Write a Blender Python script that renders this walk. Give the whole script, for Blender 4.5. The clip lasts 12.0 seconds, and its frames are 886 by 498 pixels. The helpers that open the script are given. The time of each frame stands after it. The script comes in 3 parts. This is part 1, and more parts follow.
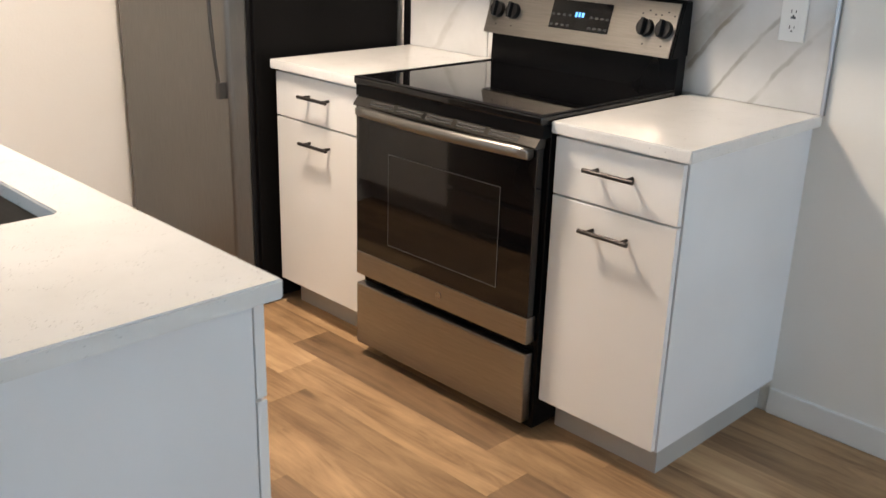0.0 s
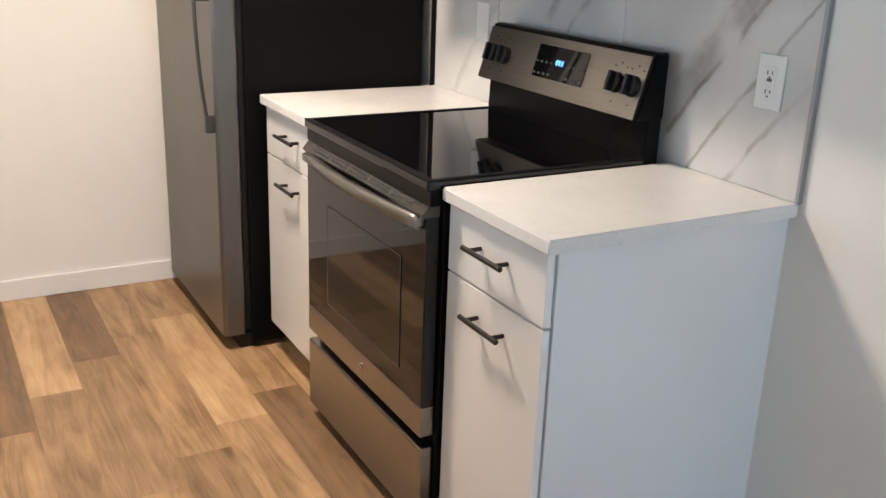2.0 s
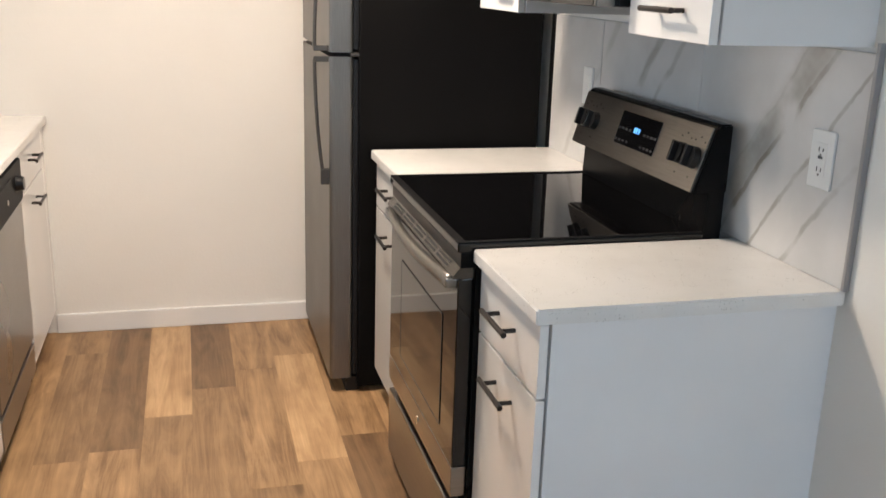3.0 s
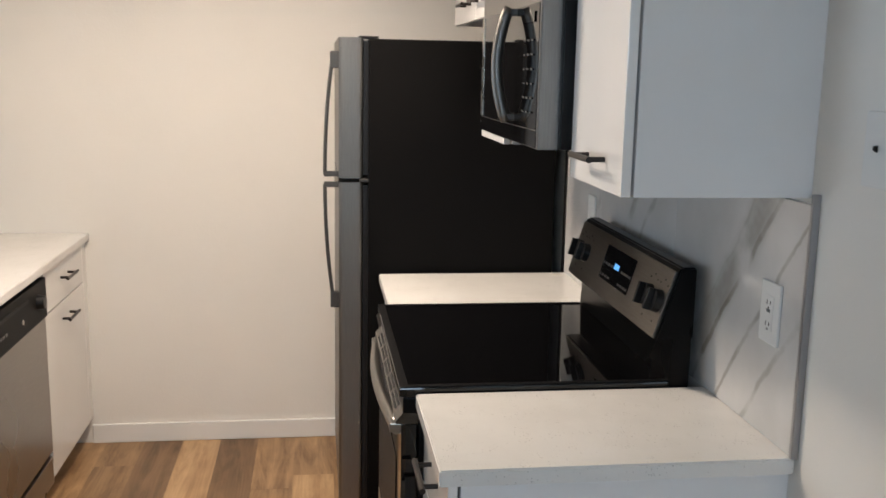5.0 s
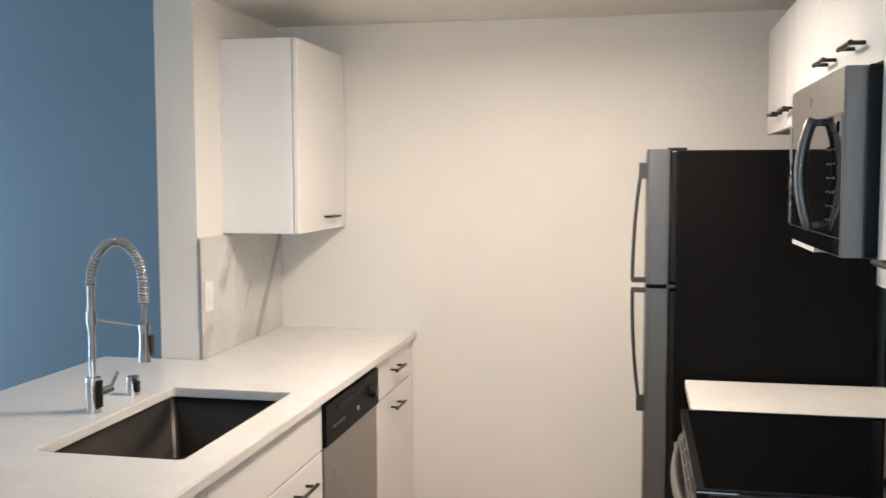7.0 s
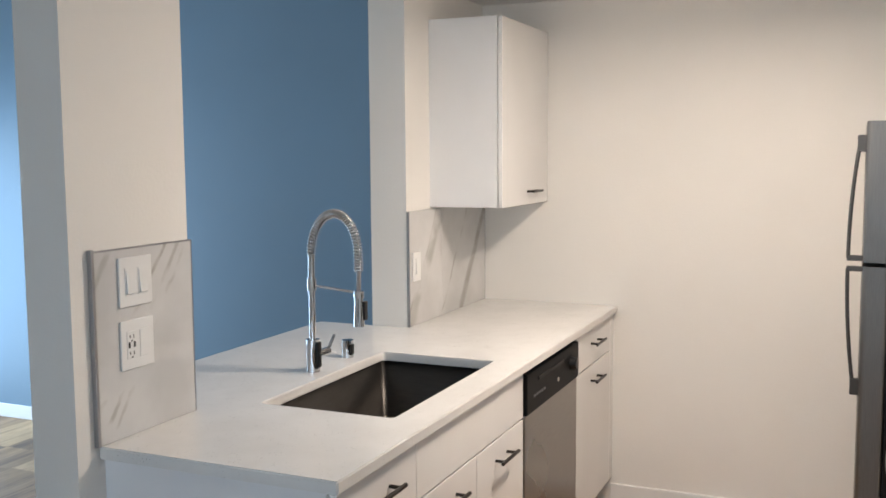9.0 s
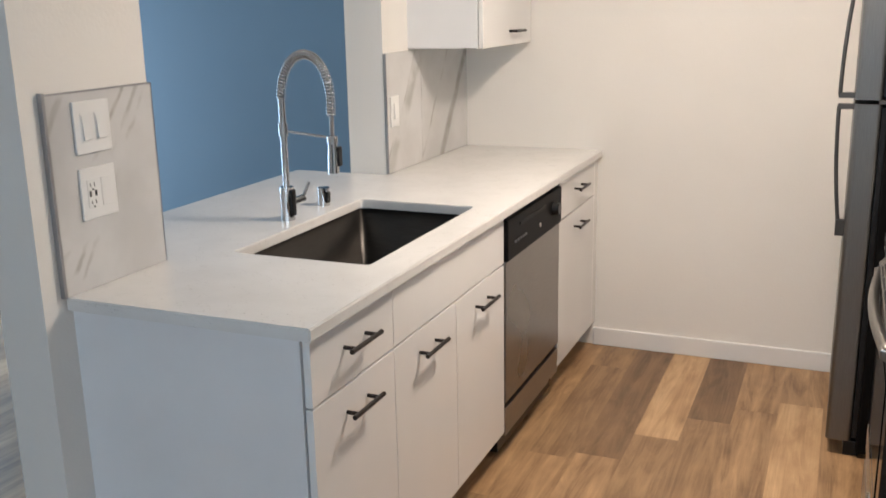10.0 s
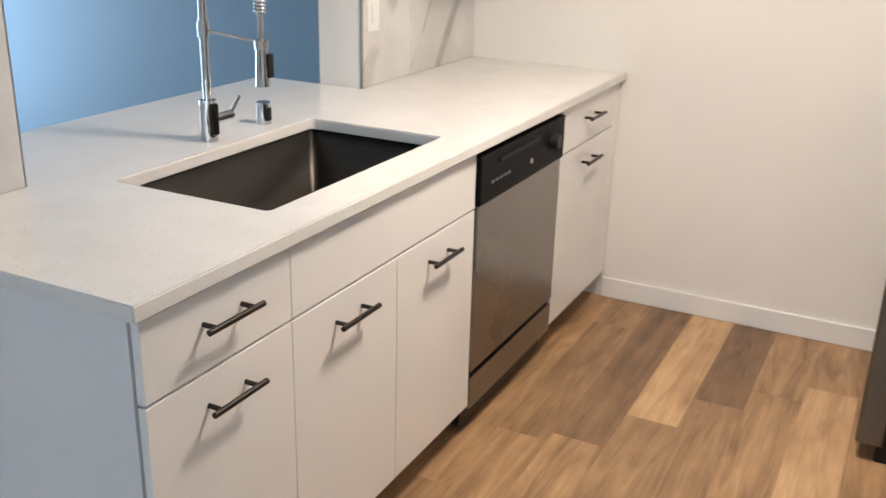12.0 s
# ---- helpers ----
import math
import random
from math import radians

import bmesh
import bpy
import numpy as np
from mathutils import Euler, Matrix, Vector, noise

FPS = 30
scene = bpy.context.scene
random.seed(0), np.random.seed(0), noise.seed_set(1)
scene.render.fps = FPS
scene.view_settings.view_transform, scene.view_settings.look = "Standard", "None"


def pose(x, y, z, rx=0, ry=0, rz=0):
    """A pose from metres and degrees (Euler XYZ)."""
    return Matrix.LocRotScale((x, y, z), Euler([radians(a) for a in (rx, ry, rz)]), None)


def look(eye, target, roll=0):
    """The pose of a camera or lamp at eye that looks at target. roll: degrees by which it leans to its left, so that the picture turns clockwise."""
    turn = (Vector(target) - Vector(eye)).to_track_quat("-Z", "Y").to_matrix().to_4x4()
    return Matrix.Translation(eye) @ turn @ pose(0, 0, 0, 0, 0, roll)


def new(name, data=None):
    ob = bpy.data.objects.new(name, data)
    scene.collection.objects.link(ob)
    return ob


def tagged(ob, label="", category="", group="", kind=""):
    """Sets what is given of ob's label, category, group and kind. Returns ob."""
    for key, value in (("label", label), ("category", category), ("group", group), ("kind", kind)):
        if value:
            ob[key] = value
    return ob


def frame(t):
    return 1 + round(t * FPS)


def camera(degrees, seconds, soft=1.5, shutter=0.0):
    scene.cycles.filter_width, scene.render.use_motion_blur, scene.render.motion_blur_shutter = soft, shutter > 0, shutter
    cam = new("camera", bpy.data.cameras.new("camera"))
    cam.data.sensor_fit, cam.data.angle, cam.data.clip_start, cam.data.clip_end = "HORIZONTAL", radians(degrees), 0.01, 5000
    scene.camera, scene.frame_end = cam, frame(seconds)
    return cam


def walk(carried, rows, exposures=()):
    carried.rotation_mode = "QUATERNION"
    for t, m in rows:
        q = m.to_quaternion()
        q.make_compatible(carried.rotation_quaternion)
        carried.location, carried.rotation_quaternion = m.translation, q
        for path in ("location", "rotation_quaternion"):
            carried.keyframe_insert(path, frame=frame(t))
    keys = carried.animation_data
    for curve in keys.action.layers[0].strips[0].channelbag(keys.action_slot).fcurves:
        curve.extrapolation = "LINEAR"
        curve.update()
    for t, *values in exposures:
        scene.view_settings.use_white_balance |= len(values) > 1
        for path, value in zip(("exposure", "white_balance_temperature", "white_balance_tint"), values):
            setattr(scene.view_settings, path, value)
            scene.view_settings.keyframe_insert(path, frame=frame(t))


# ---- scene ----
cam = camera(49.8, 12.0, soft=1.5, shutter=0.3)
DAY_SOUTH, DAY_EAST, LAMP = 94.0, 40.0, 39.5
LX, LY = -1.85, 1.83                                  # the kitchen lamp's place
EXPOSURES = [(0, -0.08, 6440, 10), (2, -0.10, 6290, 10), (3.2, -0.22, 6350, 10), (5, -0.52, 6380, 10), (5.5, -0.31, 6320, 10), (7, -0.4, 6250, 10), (9, -0.5, 6120, 10), (10, -0.48, 6150, 10), (10.5, -0.48, 6180, 10), (11, -0.42, 6180, 10), (12, -0.3, 6180, 10)]
PATH = [
    (0, (0.386, 0.454, 1.418), (-0.948, 1.783, 0.742), 1.7),
    (0.5, (0.413, 0.679, 1.442), (-1.017, 1.914, 0.788), 0.5),
    (1, (0.527, 0.914, 1.445), (-1.018, 1.994, 0.776), 2.8),
    (1.5, (0.594, 1.125, 1.443), (-0.999, 2.149, 0.799), 2.4),
    (2, (0.643, 1.339, 1.455), (-1.006, 2.271, 0.813), 2.1),
    (2.5, (0.744, 1.554, 1.466), (-1.032, 2.241, 0.854), 3.3),
    (3, (0.825, 1.731, 1.494), (-1.031, 2.234, 0.943), 1.8),
    (5, (0.831, 2.121, 1.593), (-1.118, 2.381, 1.23), 1.1),
    (5.5, (0.886, 2.136, 1.596), (-1.089, 2.266, 1.304), 1.5),
    (6, (0.925, 2.163, 1.6), (-1.06, 2.112, 1.361), 0.6),
    (6.5, (0.962, 2.171, 1.603), (-1.015, 1.932, 1.418), 0.2),
    (7, (0.977, 2.162, 1.605), (-0.977, 1.763, 1.457), -0.1),
    (9, (1.04, 2.172, 1.598), (-0.785, 1.377, 1.404), -0.4),
    (9.5, (1.017, 2.181, 1.585), (-0.788, 1.388, 1.246), -0.8),
    (10, (0.945, 2.168, 1.562), (-0.838, 1.412, 1.062), -1.1),
    (10.5, (0.809, 2.139, 1.542), (-0.967, 1.431, 0.956), -0.4),
    (11, (0.663, 2.12, 1.529), (-1.107, 1.453, 0.878), -0.2),
    (11.5, (0.492, 2.157, 1.517), (-1.265, 1.476, 0.848), 0.5),
    (12, (0.312, 2.199, 1.508), (-1.367, 1.356, 0.82), 1.5),
]
walk(cam, [(t, look(eye, target, roll)) for t, eye, target, roll in PATH], EXPOSURES)

# ---------------------------------------------------------------- world and light
world = bpy.data.worlds.new("sky_world")
scene.world = world
world.use_nodes = True
sky = world.node_tree.nodes.new("ShaderNodeTexSky")
sky.sky_type = "NISHITA"
sky.sun_disc = False
sky.sun_elevation = radians(38)
sky.sun_rotation = radians(20)
world.node_tree.nodes["Background"].inputs[1].default_value = 0.12
world.node_tree.links.new(sky.outputs[0], world.node_tree.nodes["Background"].inputs[0])


def area_lamp(name, m, sx, sy, power, colour, shape="RECTANGLE"):
    data = bpy.data.lights.new(name, "AREA")
    data.shape, data.size, data.size_y, data.energy, data.color = shape, sx, sy, power, colour
    ob = new(name, data)
    ob.matrix_world = m
    return ob


# daylight in the patio door's opening and in the east window's opening, the kitchen's ceiling light
area_lamp("daylight_south", look((-2.25, -3.09, 0.95), (-2.25, 0, 0.9)), 1.5, 1.7, DAY_SOUTH, (0.60, 0.80, 1.0))
area_lamp("daylight_east", look((2.66, 1.65, 1.72), (1.66, 1.65, 0.32)), 2.2, 0.5, DAY_EAST, (0.64, 0.82, 1.0))
area_lamp("kitchen_lamp", look((LX, LY, 2.175), (LX, LY + 0.001, 0)), 0.31, 0.31, LAMP, (1.0, 0.82, 0.655), "DISK")


# ---------------------------------------------------------------- materials
def nodes_of(name):
    m = bpy.data.materials.new(name)
    m.use_nodes = True
    nt = m.node_tree
    return m, nt, nt.nodes["Principled BSDF"]


def add(nt, kind, **values):
    n = nt.nodes.new(kind)
    for k, v in values.items():
        n.inputs[k].default_value = v
    return n


def coords(nt, scale=(1, 1, 1)):
    tc = nt.nodes.new("ShaderNodeTexCoord")
    mp = nt.nodes.new("ShaderNodeMapping")
    mp.inputs["Scale"].default_value = scale
    nt.links.new(tc.outputs["Object"], mp.inputs["Vector"])
    return mp.outputs[0]


def ramp(nt, src, stops):
    r = nt.nodes.new("ShaderNodeValToRGB")
    els = r.color_ramp.elements
    while len(els) < len(stops):
        els.new(0.5)
    for e, (p, c) in zip(els, stops):
        e.position, e.color = p, (*c, 1) if len(c) == 3 else c
    nt.links.new(src, r.inputs[0])
    return r.outputs[0]


def bump(nt, p, src, strength, distance=0.002):
    b = add(nt, "ShaderNodeBump", Strength=strength, Distance=distance)
    nt.links.new(src, b.inputs["Height"])
    nt.links.new(b.outputs[0], p.inputs["Normal"])


def plain(name, colour, rough=0.5, metal=0.0, vary=0.06, scale=3.0, grain=180.0, relief=0.05, coat=0.0, spec=0.5):
    """Paint, plastic or metal with slight blotches and fine grain."""
    m, nt, p = nodes_of(name)
    v = coords(nt)
    big = add(nt, "ShaderNodeTexNoise", Scale=scale, Detail=4.0)
    fine = add(nt, "ShaderNodeTexNoise", Scale=grain, Detail=2.0)
    nt.links.new(v, big.inputs["Vector"]), nt.links.new(v, fine.inputs["Vector"])
    lo, hi = [c * (1 - vary) for c in colour], [min(1, c * (1 + vary)) for c in colour]
    nt.links.new(ramp(nt, big.outputs["Fac"], [(0.3, lo), (0.7, hi)]), p.inputs["Base Color"])
    r = add(nt, "ShaderNodeMapRange")
    r.inputs["To Min"].default_value, r.inputs["To Max"].default_value = rough * 0.88, min(1, rough * 1.12)
    nt.links.new(big.outputs["Fac"], r.inputs["Value"])
    nt.links.new(r.outputs[0], p.inputs["Roughness"])
    p.inputs["Metallic"].default_value = metal
    p.inputs["Coat Weight"].default_value = coat
    p.inputs["Specular IOR Level"].default_value = spec
    if relief:
        bump(nt, p, fine.outputs["Fac"], relief)
    return m


def wall_paint(name, colour):
    """Rolled paint with a light orange-peel relief."""
    m, nt, p = nodes_of(name)
    v = coords(nt)
    big = add(nt, "ShaderNodeTexNoise", Scale=1.3, Detail=5.0)
    peel = add(nt, "ShaderNodeTexNoise", Scale=95.0, Detail=3.0, Roughness=0.55)
    nt.links.new(v, big.inputs["Vector"]), nt.links.new(v, peel.inputs["Vector"])
    nt.links.new(ramp(nt, big.outputs["Fac"], [(0.3, [c * 0.96 for c in colour]), (0.7, [min(1, c * 1.03) for c in colour])]), p.inputs["Base Color"])
    p.inputs["Roughness"].default_value = 0.55
    bump(nt, p, peel.outputs["Fac"], 0.22, 0.003)
    return m


def brushed(name, colour, rough, stretch, metal=1.0):
    """Brushed steel: long fine streaks along one direction."""
    m, nt, p = nodes_of(name)
    v = coords(nt, stretch)
    streak = add(nt, "ShaderNodeTexNoise", Scale=6.0, Detail=6.0, Roughness=0.7)
    blot = add(nt, "ShaderNodeTexNoise", Scale=2.2, Detail=3.0)
    nt.links.new(v, streak.inputs["Vector"]), nt.links.new(coords(nt), blot.inputs["Vector"])
    nt.links.new(ramp(nt, streak.outputs["Fac"], [(0.3, [c * 0.86 for c in colour]), (0.7, [c * 1.1 for c in colour])]), p.inputs["Base Color"])
    r = add(nt, "ShaderNodeMapRange")
    r.inputs["To Min"].default_value, r.inputs["To Max"].default_value = rough * 0.8, rough * 1.25
    nt.links.new(blot.outputs["Fac"], r.inputs["Value"])
    nt.links.new(r.outputs[0], p.inputs["Roughness"])
    p.inputs["Metallic"].default_value = metal
    bump(nt, p, streak.outputs["Fac"], 0.06, 0.001)
    return m


def quartz(name):
    """Off-white engineered stone with grey flecks and pale clouds."""
    m, nt, p = nodes_of(name)
    v = coords(nt)
    cloud = add(nt, "ShaderNodeTexNoise", Scale=7.0, Detail=6.0, Roughness=0.6)
    fleck = add(nt, "ShaderNodeTexVoronoi", Scale=150.0)
    spot = add(nt, "ShaderNodeTexNoise", Scale=26.0, Detail=2.0)
    for n in (cloud, fleck, spot):
        nt.links.new(v, n.inputs["Vector"])
    base = ramp(nt, cloud.outputs["Fac"], [(0.3, (0.72, 0.71, 0.685)), (0.62, (0.775, 0.765, 0.74))])
    dots = ramp(nt, fleck.outputs["Distance"], [(0.1, (1, 1, 1)), (0.24, (0, 0, 0))])
    gate = ramp(nt, spot.outputs["Fac"], [(0.48, (0, 0, 0)), (0.66, (1, 1, 1))])
    mul = nt.nodes.new("ShaderNodeMath")
    mul.operation = "MULTIPLY"
    nt.links.new(dots, mul.inputs[0]), nt.links.new(gate, mul.inputs[1])
    mix = nt.nodes.new("ShaderNodeMix")
    mix.data_type = "RGBA"
    nt.links.new(mul.outputs[0], mix.inputs[0])
    nt.links.new(base, mix.inputs[6])
    mix.inputs[7].default_value = (0.30, 0.285, 0.27, 1)
    nt.links.new(mix.outputs[2], p.inputs["Base Color"])
    p.inputs["Roughness"].default_value = 0.16
    return m


def marble(name, ax, az, veins, lo=0.33, hi=0.50):
    """White marble-look porcelain. Veins run along ax * x + az * z = offset; each is (offset, half width, strength)."""
    m, nt, p = nodes_of(name)
    v = coords(nt)

    def math_node(kind, a, b):
        n = nt.nodes.new("ShaderNodeMath")
        n.operation = kind
        for k, q in enumerate((a, b)):
            if isinstance(q, (int, float)):
                n.inputs[k].default_value = q
            else:
                nt.links.new(q, n.inputs[k])
        return n.outputs[0]

    warp = add(nt, "ShaderNodeTexNoise", Scale=5.0, Detail=6.0, Roughness=0.58)
    gate = add(nt, "ShaderNodeTexNoise", Scale=7.0, Detail=3.0)
    cloud = add(nt, "ShaderNodeTexNoise", Scale=4.0, Detail=5.0)
    streak = add(nt, "ShaderNodeTexNoise", Scale=9.0, Detail=5.0, Distortion=0.6)
    for n in (warp, gate, cloud, streak):
        nt.links.new(v, n.inputs["Vector"])
    dot = nt.nodes.new("ShaderNodeVectorMath")
    dot.operation = "DOT_PRODUCT"
    dot.inputs[1].default_value = (ax, 0, az)
    nt.links.new(v, dot.inputs[0])
    wob = math_node("MULTIPLY", math_node("SUBTRACT", warp.outputs["Fac"], 0.5), 0.06)
    d = math_node("ADD", dot.outputs["Value"], wob)
    total = None
    for offset, half, strength in veins:
        away = math_node("ABSOLUTE", math_node("SUBTRACT", d, offset), 0)
        r = nt.nodes.new("ShaderNodeMapRange")
        r.interpolation_type = "SMOOTHSTEP"
        nt.links.new(away, r.inputs["Value"])
        for key, q in (("From Min", half * 0.25), ("From Max", half), ("To Min", strength), ("To Max", 0.0)):
            r.inputs[key].default_value = q
        total = r.outputs[0] if total is None else math_node("MAXIMUM", total, r.outputs[0])
    g = ramp(nt, gate.outputs["Fac"], [(lo, (0.0, 0.0, 0.0)), (hi, (1, 1, 1))])
    fibre = ramp(nt, streak.outputs["Fac"], [(0.3, (0.55, 0.55, 0.55)), (0.62, (1, 1, 1))])
    fac = math_node("MULTIPLY", math_node("MULTIPLY", total, g), fibre)
    base = ramp(nt, cloud.outputs["Fac"], [(0.35, (0.54, 0.535, 0.525)), (0.65, (0.65, 0.645, 0.635))])
    mix = nt.nodes.new("ShaderNodeMix")
    mix.data_type = "RGBA"
    nt.links.new(fac, mix.inputs[0])
    nt.links.new(base, mix.inputs[6])
    mix.inputs[7].default_value = (0.225, 0.20, 0.16, 1)
    nt.links.new(mix.outputs[2], p.inputs["Base Color"])
    p.inputs["Roughness"].default_value = 0.05
    return m


def oak(name, dark, light):
    """Vinyl plank with an oak print: grain along x, cathedral figure and a few knots."""
    m, nt, p = nodes_of(name)
    tc = nt.nodes.new("ShaderNodeTexCoord")
    info = nt.nodes.new("ShaderNodeObjectInfo")
    sc = add(nt, "ShaderNodeVectorMath")
    sc.operation = "SCALE"
    sc.inputs[0].default_value = (7.3, 3.1, 1.7)
    nt.links.new(info.outputs["Random"], sc.inputs["Scale"])
    shift = add(nt, "ShaderNodeVectorMath")
    shift.operation = "ADD"
    nt.links.new(tc.outputs["Object"], shift.inputs[0]), nt.links.new(sc.outputs[0], shift.inputs[1])
    mp = nt.nodes.new("ShaderNodeMapping")
    mp.inputs["Scale"].default_value = (1.0, 8.5, 1)
    nt.links.new(shift.outputs[0], mp.inputs["Vector"])
    figure = add(nt, "ShaderNodeTexNoise", Scale=1.5, Detail=8.0, Roughness=0.66, Distortion=2.2)
    nt.links.new(mp.outputs[0], figure.inputs["Vector"])
    mp2 = nt.nodes.new("ShaderNodeMapping")
    mp2.inputs["Scale"].default_value = (0.9, 55.0, 1)
    nt.links.new(shift.outputs[0], mp2.inputs["Vector"])
    grain = add(nt, "ShaderNodeTexNoise", Scale=2.0, Detail=5.0, Roughness=0.7)
    nt.links.new(mp2.outputs[0], grain.inputs["Vector"])
    blot = add(nt, "ShaderNodeTexNoise", Scale=6.0, Detail=3.0)
    nt.links.new(shift.outputs[0], blot.inputs["Vector"])
    mean = nt.nodes.new("ShaderNodeMix")
    mean.inputs[0].default_value = 0.26
    nt.links.new(figure.outputs["Fac"], mean.inputs[2]), nt.links.new(grain.outputs["Fac"], mean.inputs[3])
    mean2 = nt.nodes.new("ShaderNodeMix")
    mean2.inputs[0].default_value = 0.24
    nt.links.new(mean.outputs[0], mean2.inputs[2]), nt.links.new(blot.outputs["Fac"], mean2.inputs[3])
    rings = add(nt, "ShaderNodeTexWave", Scale=0.32, Distortion=11.0, Detail=5.0)
    rings.inputs["Detail Scale"].default_value = 0.9
    rings.bands_direction = "Y"
    nt.links.new(mp.outputs[0], rings.inputs["Vector"])
    mean3 = nt.nodes.new("ShaderNodeMix")
    mean3.inputs[0].default_value = 0.06
    nt.links.new(mean2.outputs[0], mean3.inputs[2]), nt.links.new(rings.outputs["Fac"], mean3.inputs[3])
    mp3 = nt.nodes.new("ShaderNodeMapping")
    mp3.inputs["Scale"].default_value = (2.4, 7.0, 1)
    nt.links.new(shift.outputs[0], mp3.inputs["Vector"])
    bend = nt.nodes.new("ShaderNodeMix")
    bend.data_type = "VECTOR"
    bend.inputs[0].default_value = 0.12
    nt.links.new(mp3.outputs[0], bend.inputs[4]), nt.links.new(blot.outputs["Color"], bend.inputs[5])
    knot = add(nt, "ShaderNodeTexVoronoi", Scale=1.0)
    nt.links.new(bend.outputs[1], knot.inputs["Vector"])
    spot = ramp(nt, knot.outputs["Distance"], [(0.03, (0.5, 0.47, 0.44)), (0.10, (0.82, 0.8, 0.78)), (0.22, (1, 1, 1))])
    tone = ramp(nt, mean3.outputs[0], [(0.38, [c * 0.98 for c in dark]), (0.5, [(a + b) / 2 for a, b in zip(dark, light)]), (0.63, light)])
    worn = nt.nodes.new("ShaderNodeMix")
    worn.data_type, worn.blend_type = "RGBA", "MULTIPLY"
    worn.inputs[0].default_value = 0.75
    nt.links.new(tone, worn.inputs[6]), nt.links.new(spot, worn.inputs[7])
    nt.links.new(worn.outputs[2], p.inputs["Base Color"])
    hue = add(nt, "ShaderNodeMapRange")
    hue.inputs["To Min"].default_value, hue.inputs["To Max"].default_value = 0.38, 0.52
    nt.links.new(blot.outputs["Fac"], hue.inputs["Value"])
    nt.links.new(hue.outputs[0], p.inputs["Roughness"])
    bump(nt, p, grain.outputs["Fac"], 0.12, 0.001)
    return m


def glow(name, colour, strength):
    m, nt, p = nodes_of(name)
    p.inputs["Base Color"].default_value = (*colour, 1)
    p.inputs["Emission Color"].default_value = (*colour, 1)
    p.inputs["Emission Strength"].default_value = strength
    return m


def glass(name):
    m, nt, p = nodes_of(name)
    p.inputs["Base Color"].default_value = (0.95, 0.98, 0.97, 1)
    p.inputs["Transmission Weight"].default_value = 1.0
    p.inputs["Roughness"].default_value = 0.01
    return m


WALL = wall_paint("cream_wall_paint", (0.80, 0.775, 0.73))
BLUE = wall_paint("blue_wall_paint", (0.178, 0.258, 0.33))
CEIL = wall_paint("ceiling_paint", (0.80, 0.785, 0.75))
TRIM = plain("white_trim_paint", (0.80, 0.79, 0.77), 0.35, vary=0.03)
GLOSS = plain("white_gloss_laminate", (0.82, 0.815, 0.80), 0.16, vary=0.02, relief=0.015, coat=0.2)
CARCASS = plain("white_melamine", (0.78, 0.785, 0.79), 0.34, vary=0.03)
QUARTZ = quartz("quartz")
MARBLE_RANGE = marble("marble_behind_range", 0.777, -0.629, [(-1.538, 0.060, 0.60), (-1.506, 0.013, 0.9), (-1.572, 0.010, 0.5), (-1.40, 0.008, 0.6), (-1.297, 0.010, 0.6), (-1.97, 0.014, 0.4), (-2.07, 0.024, 0.5), (-2.30, 0.02, 0.3)])
MARBLE_CORNER = marble("marble_in_corner", 0.829, 0.559, [(-1.462, 0.050, 0.42), (-1.428, 0.008, 0.55), (-1.712, 0.010, 0.5), (-1.895, 0.034, 0.6)], 0.36, 0.54)
MARBLE_STUB = marble("marble_on_stub", 0.829, 0.559, [(0.012, 0.009, 0.6), (-0.066, 0.009, 0.35), (-0.035, 0.010, 0.45), (0.175, 0.014, 0.4)], 0.53, 0.63)
STEEL = brushed("brushed_steel", (0.31, 0.29, 0.265), 0.29, (2, 2, 60))
STEEL_V = brushed("brushed_steel_upright", (0.205, 0.197, 0.186), 0.42, (60, 60, 2))
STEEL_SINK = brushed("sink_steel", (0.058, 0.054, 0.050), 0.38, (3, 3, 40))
STEEL_LIGHT = brushed("satin_handle_steel", (0.52, 0.495, 0.45), 0.27, (2, 40, 40))
HANDLE_STEEL = brushed("brushed_handle_steel", (0.25, 0.238, 0.22), 0.34, (2, 40, 40))
VENT_STEEL = brushed("vent_strip_steel", (0.095, 0.09, 0.084), 0.2, (2, 40, 40))
CHROME = plain("chrome", (0.52, 0.525, 0.54), 0.08, 1.0, vary=0.03, relief=0)
BRONZE = plain("dark_bronze", (0.035, 0.030, 0.028), 0.34, 0.7, vary=0.15)
BLACK = plain("black_enamel", (0.003, 0.003, 0.0034), 0.28, vary=0.1, spec=0.12)
BLACK_GLASS = plain("black_glass", (0.003, 0.003, 0.0035), 0.035, vary=0.05, relief=0)
WINDOW_GLASS = plain("smoked_oven_glass", (0.008, 0.007, 0.0065), 0.05, vary=0.05, relief=0)
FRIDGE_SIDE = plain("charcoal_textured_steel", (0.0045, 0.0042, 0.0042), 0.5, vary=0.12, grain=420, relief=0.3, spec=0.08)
BLACK_PLASTIC = plain("black_plastic", (0.008, 0.008, 0.0085), 0.38, vary=0.1, spec=0.3)
PANEL_BLACK = plain("matt_black_panel", (0.006, 0.006, 0.0065), 0.5, vary=0.1, spec=0.1)
DIM_PRINT = plain("dim_print", (0.03, 0.031, 0.033), 0.5)
GREY_KEYS = plain("grey_print", (0.09, 0.094, 0.10), 0.5)
WHITE_PLASTIC = plain("white_plastic", (0.76, 0.76, 0.745), 0.28, vary=0.02, relief=0.01)
EDGE_TRIM = plain("satin_aluminium_trim", (0.36, 0.36, 0.37), 0.4, 0.85)
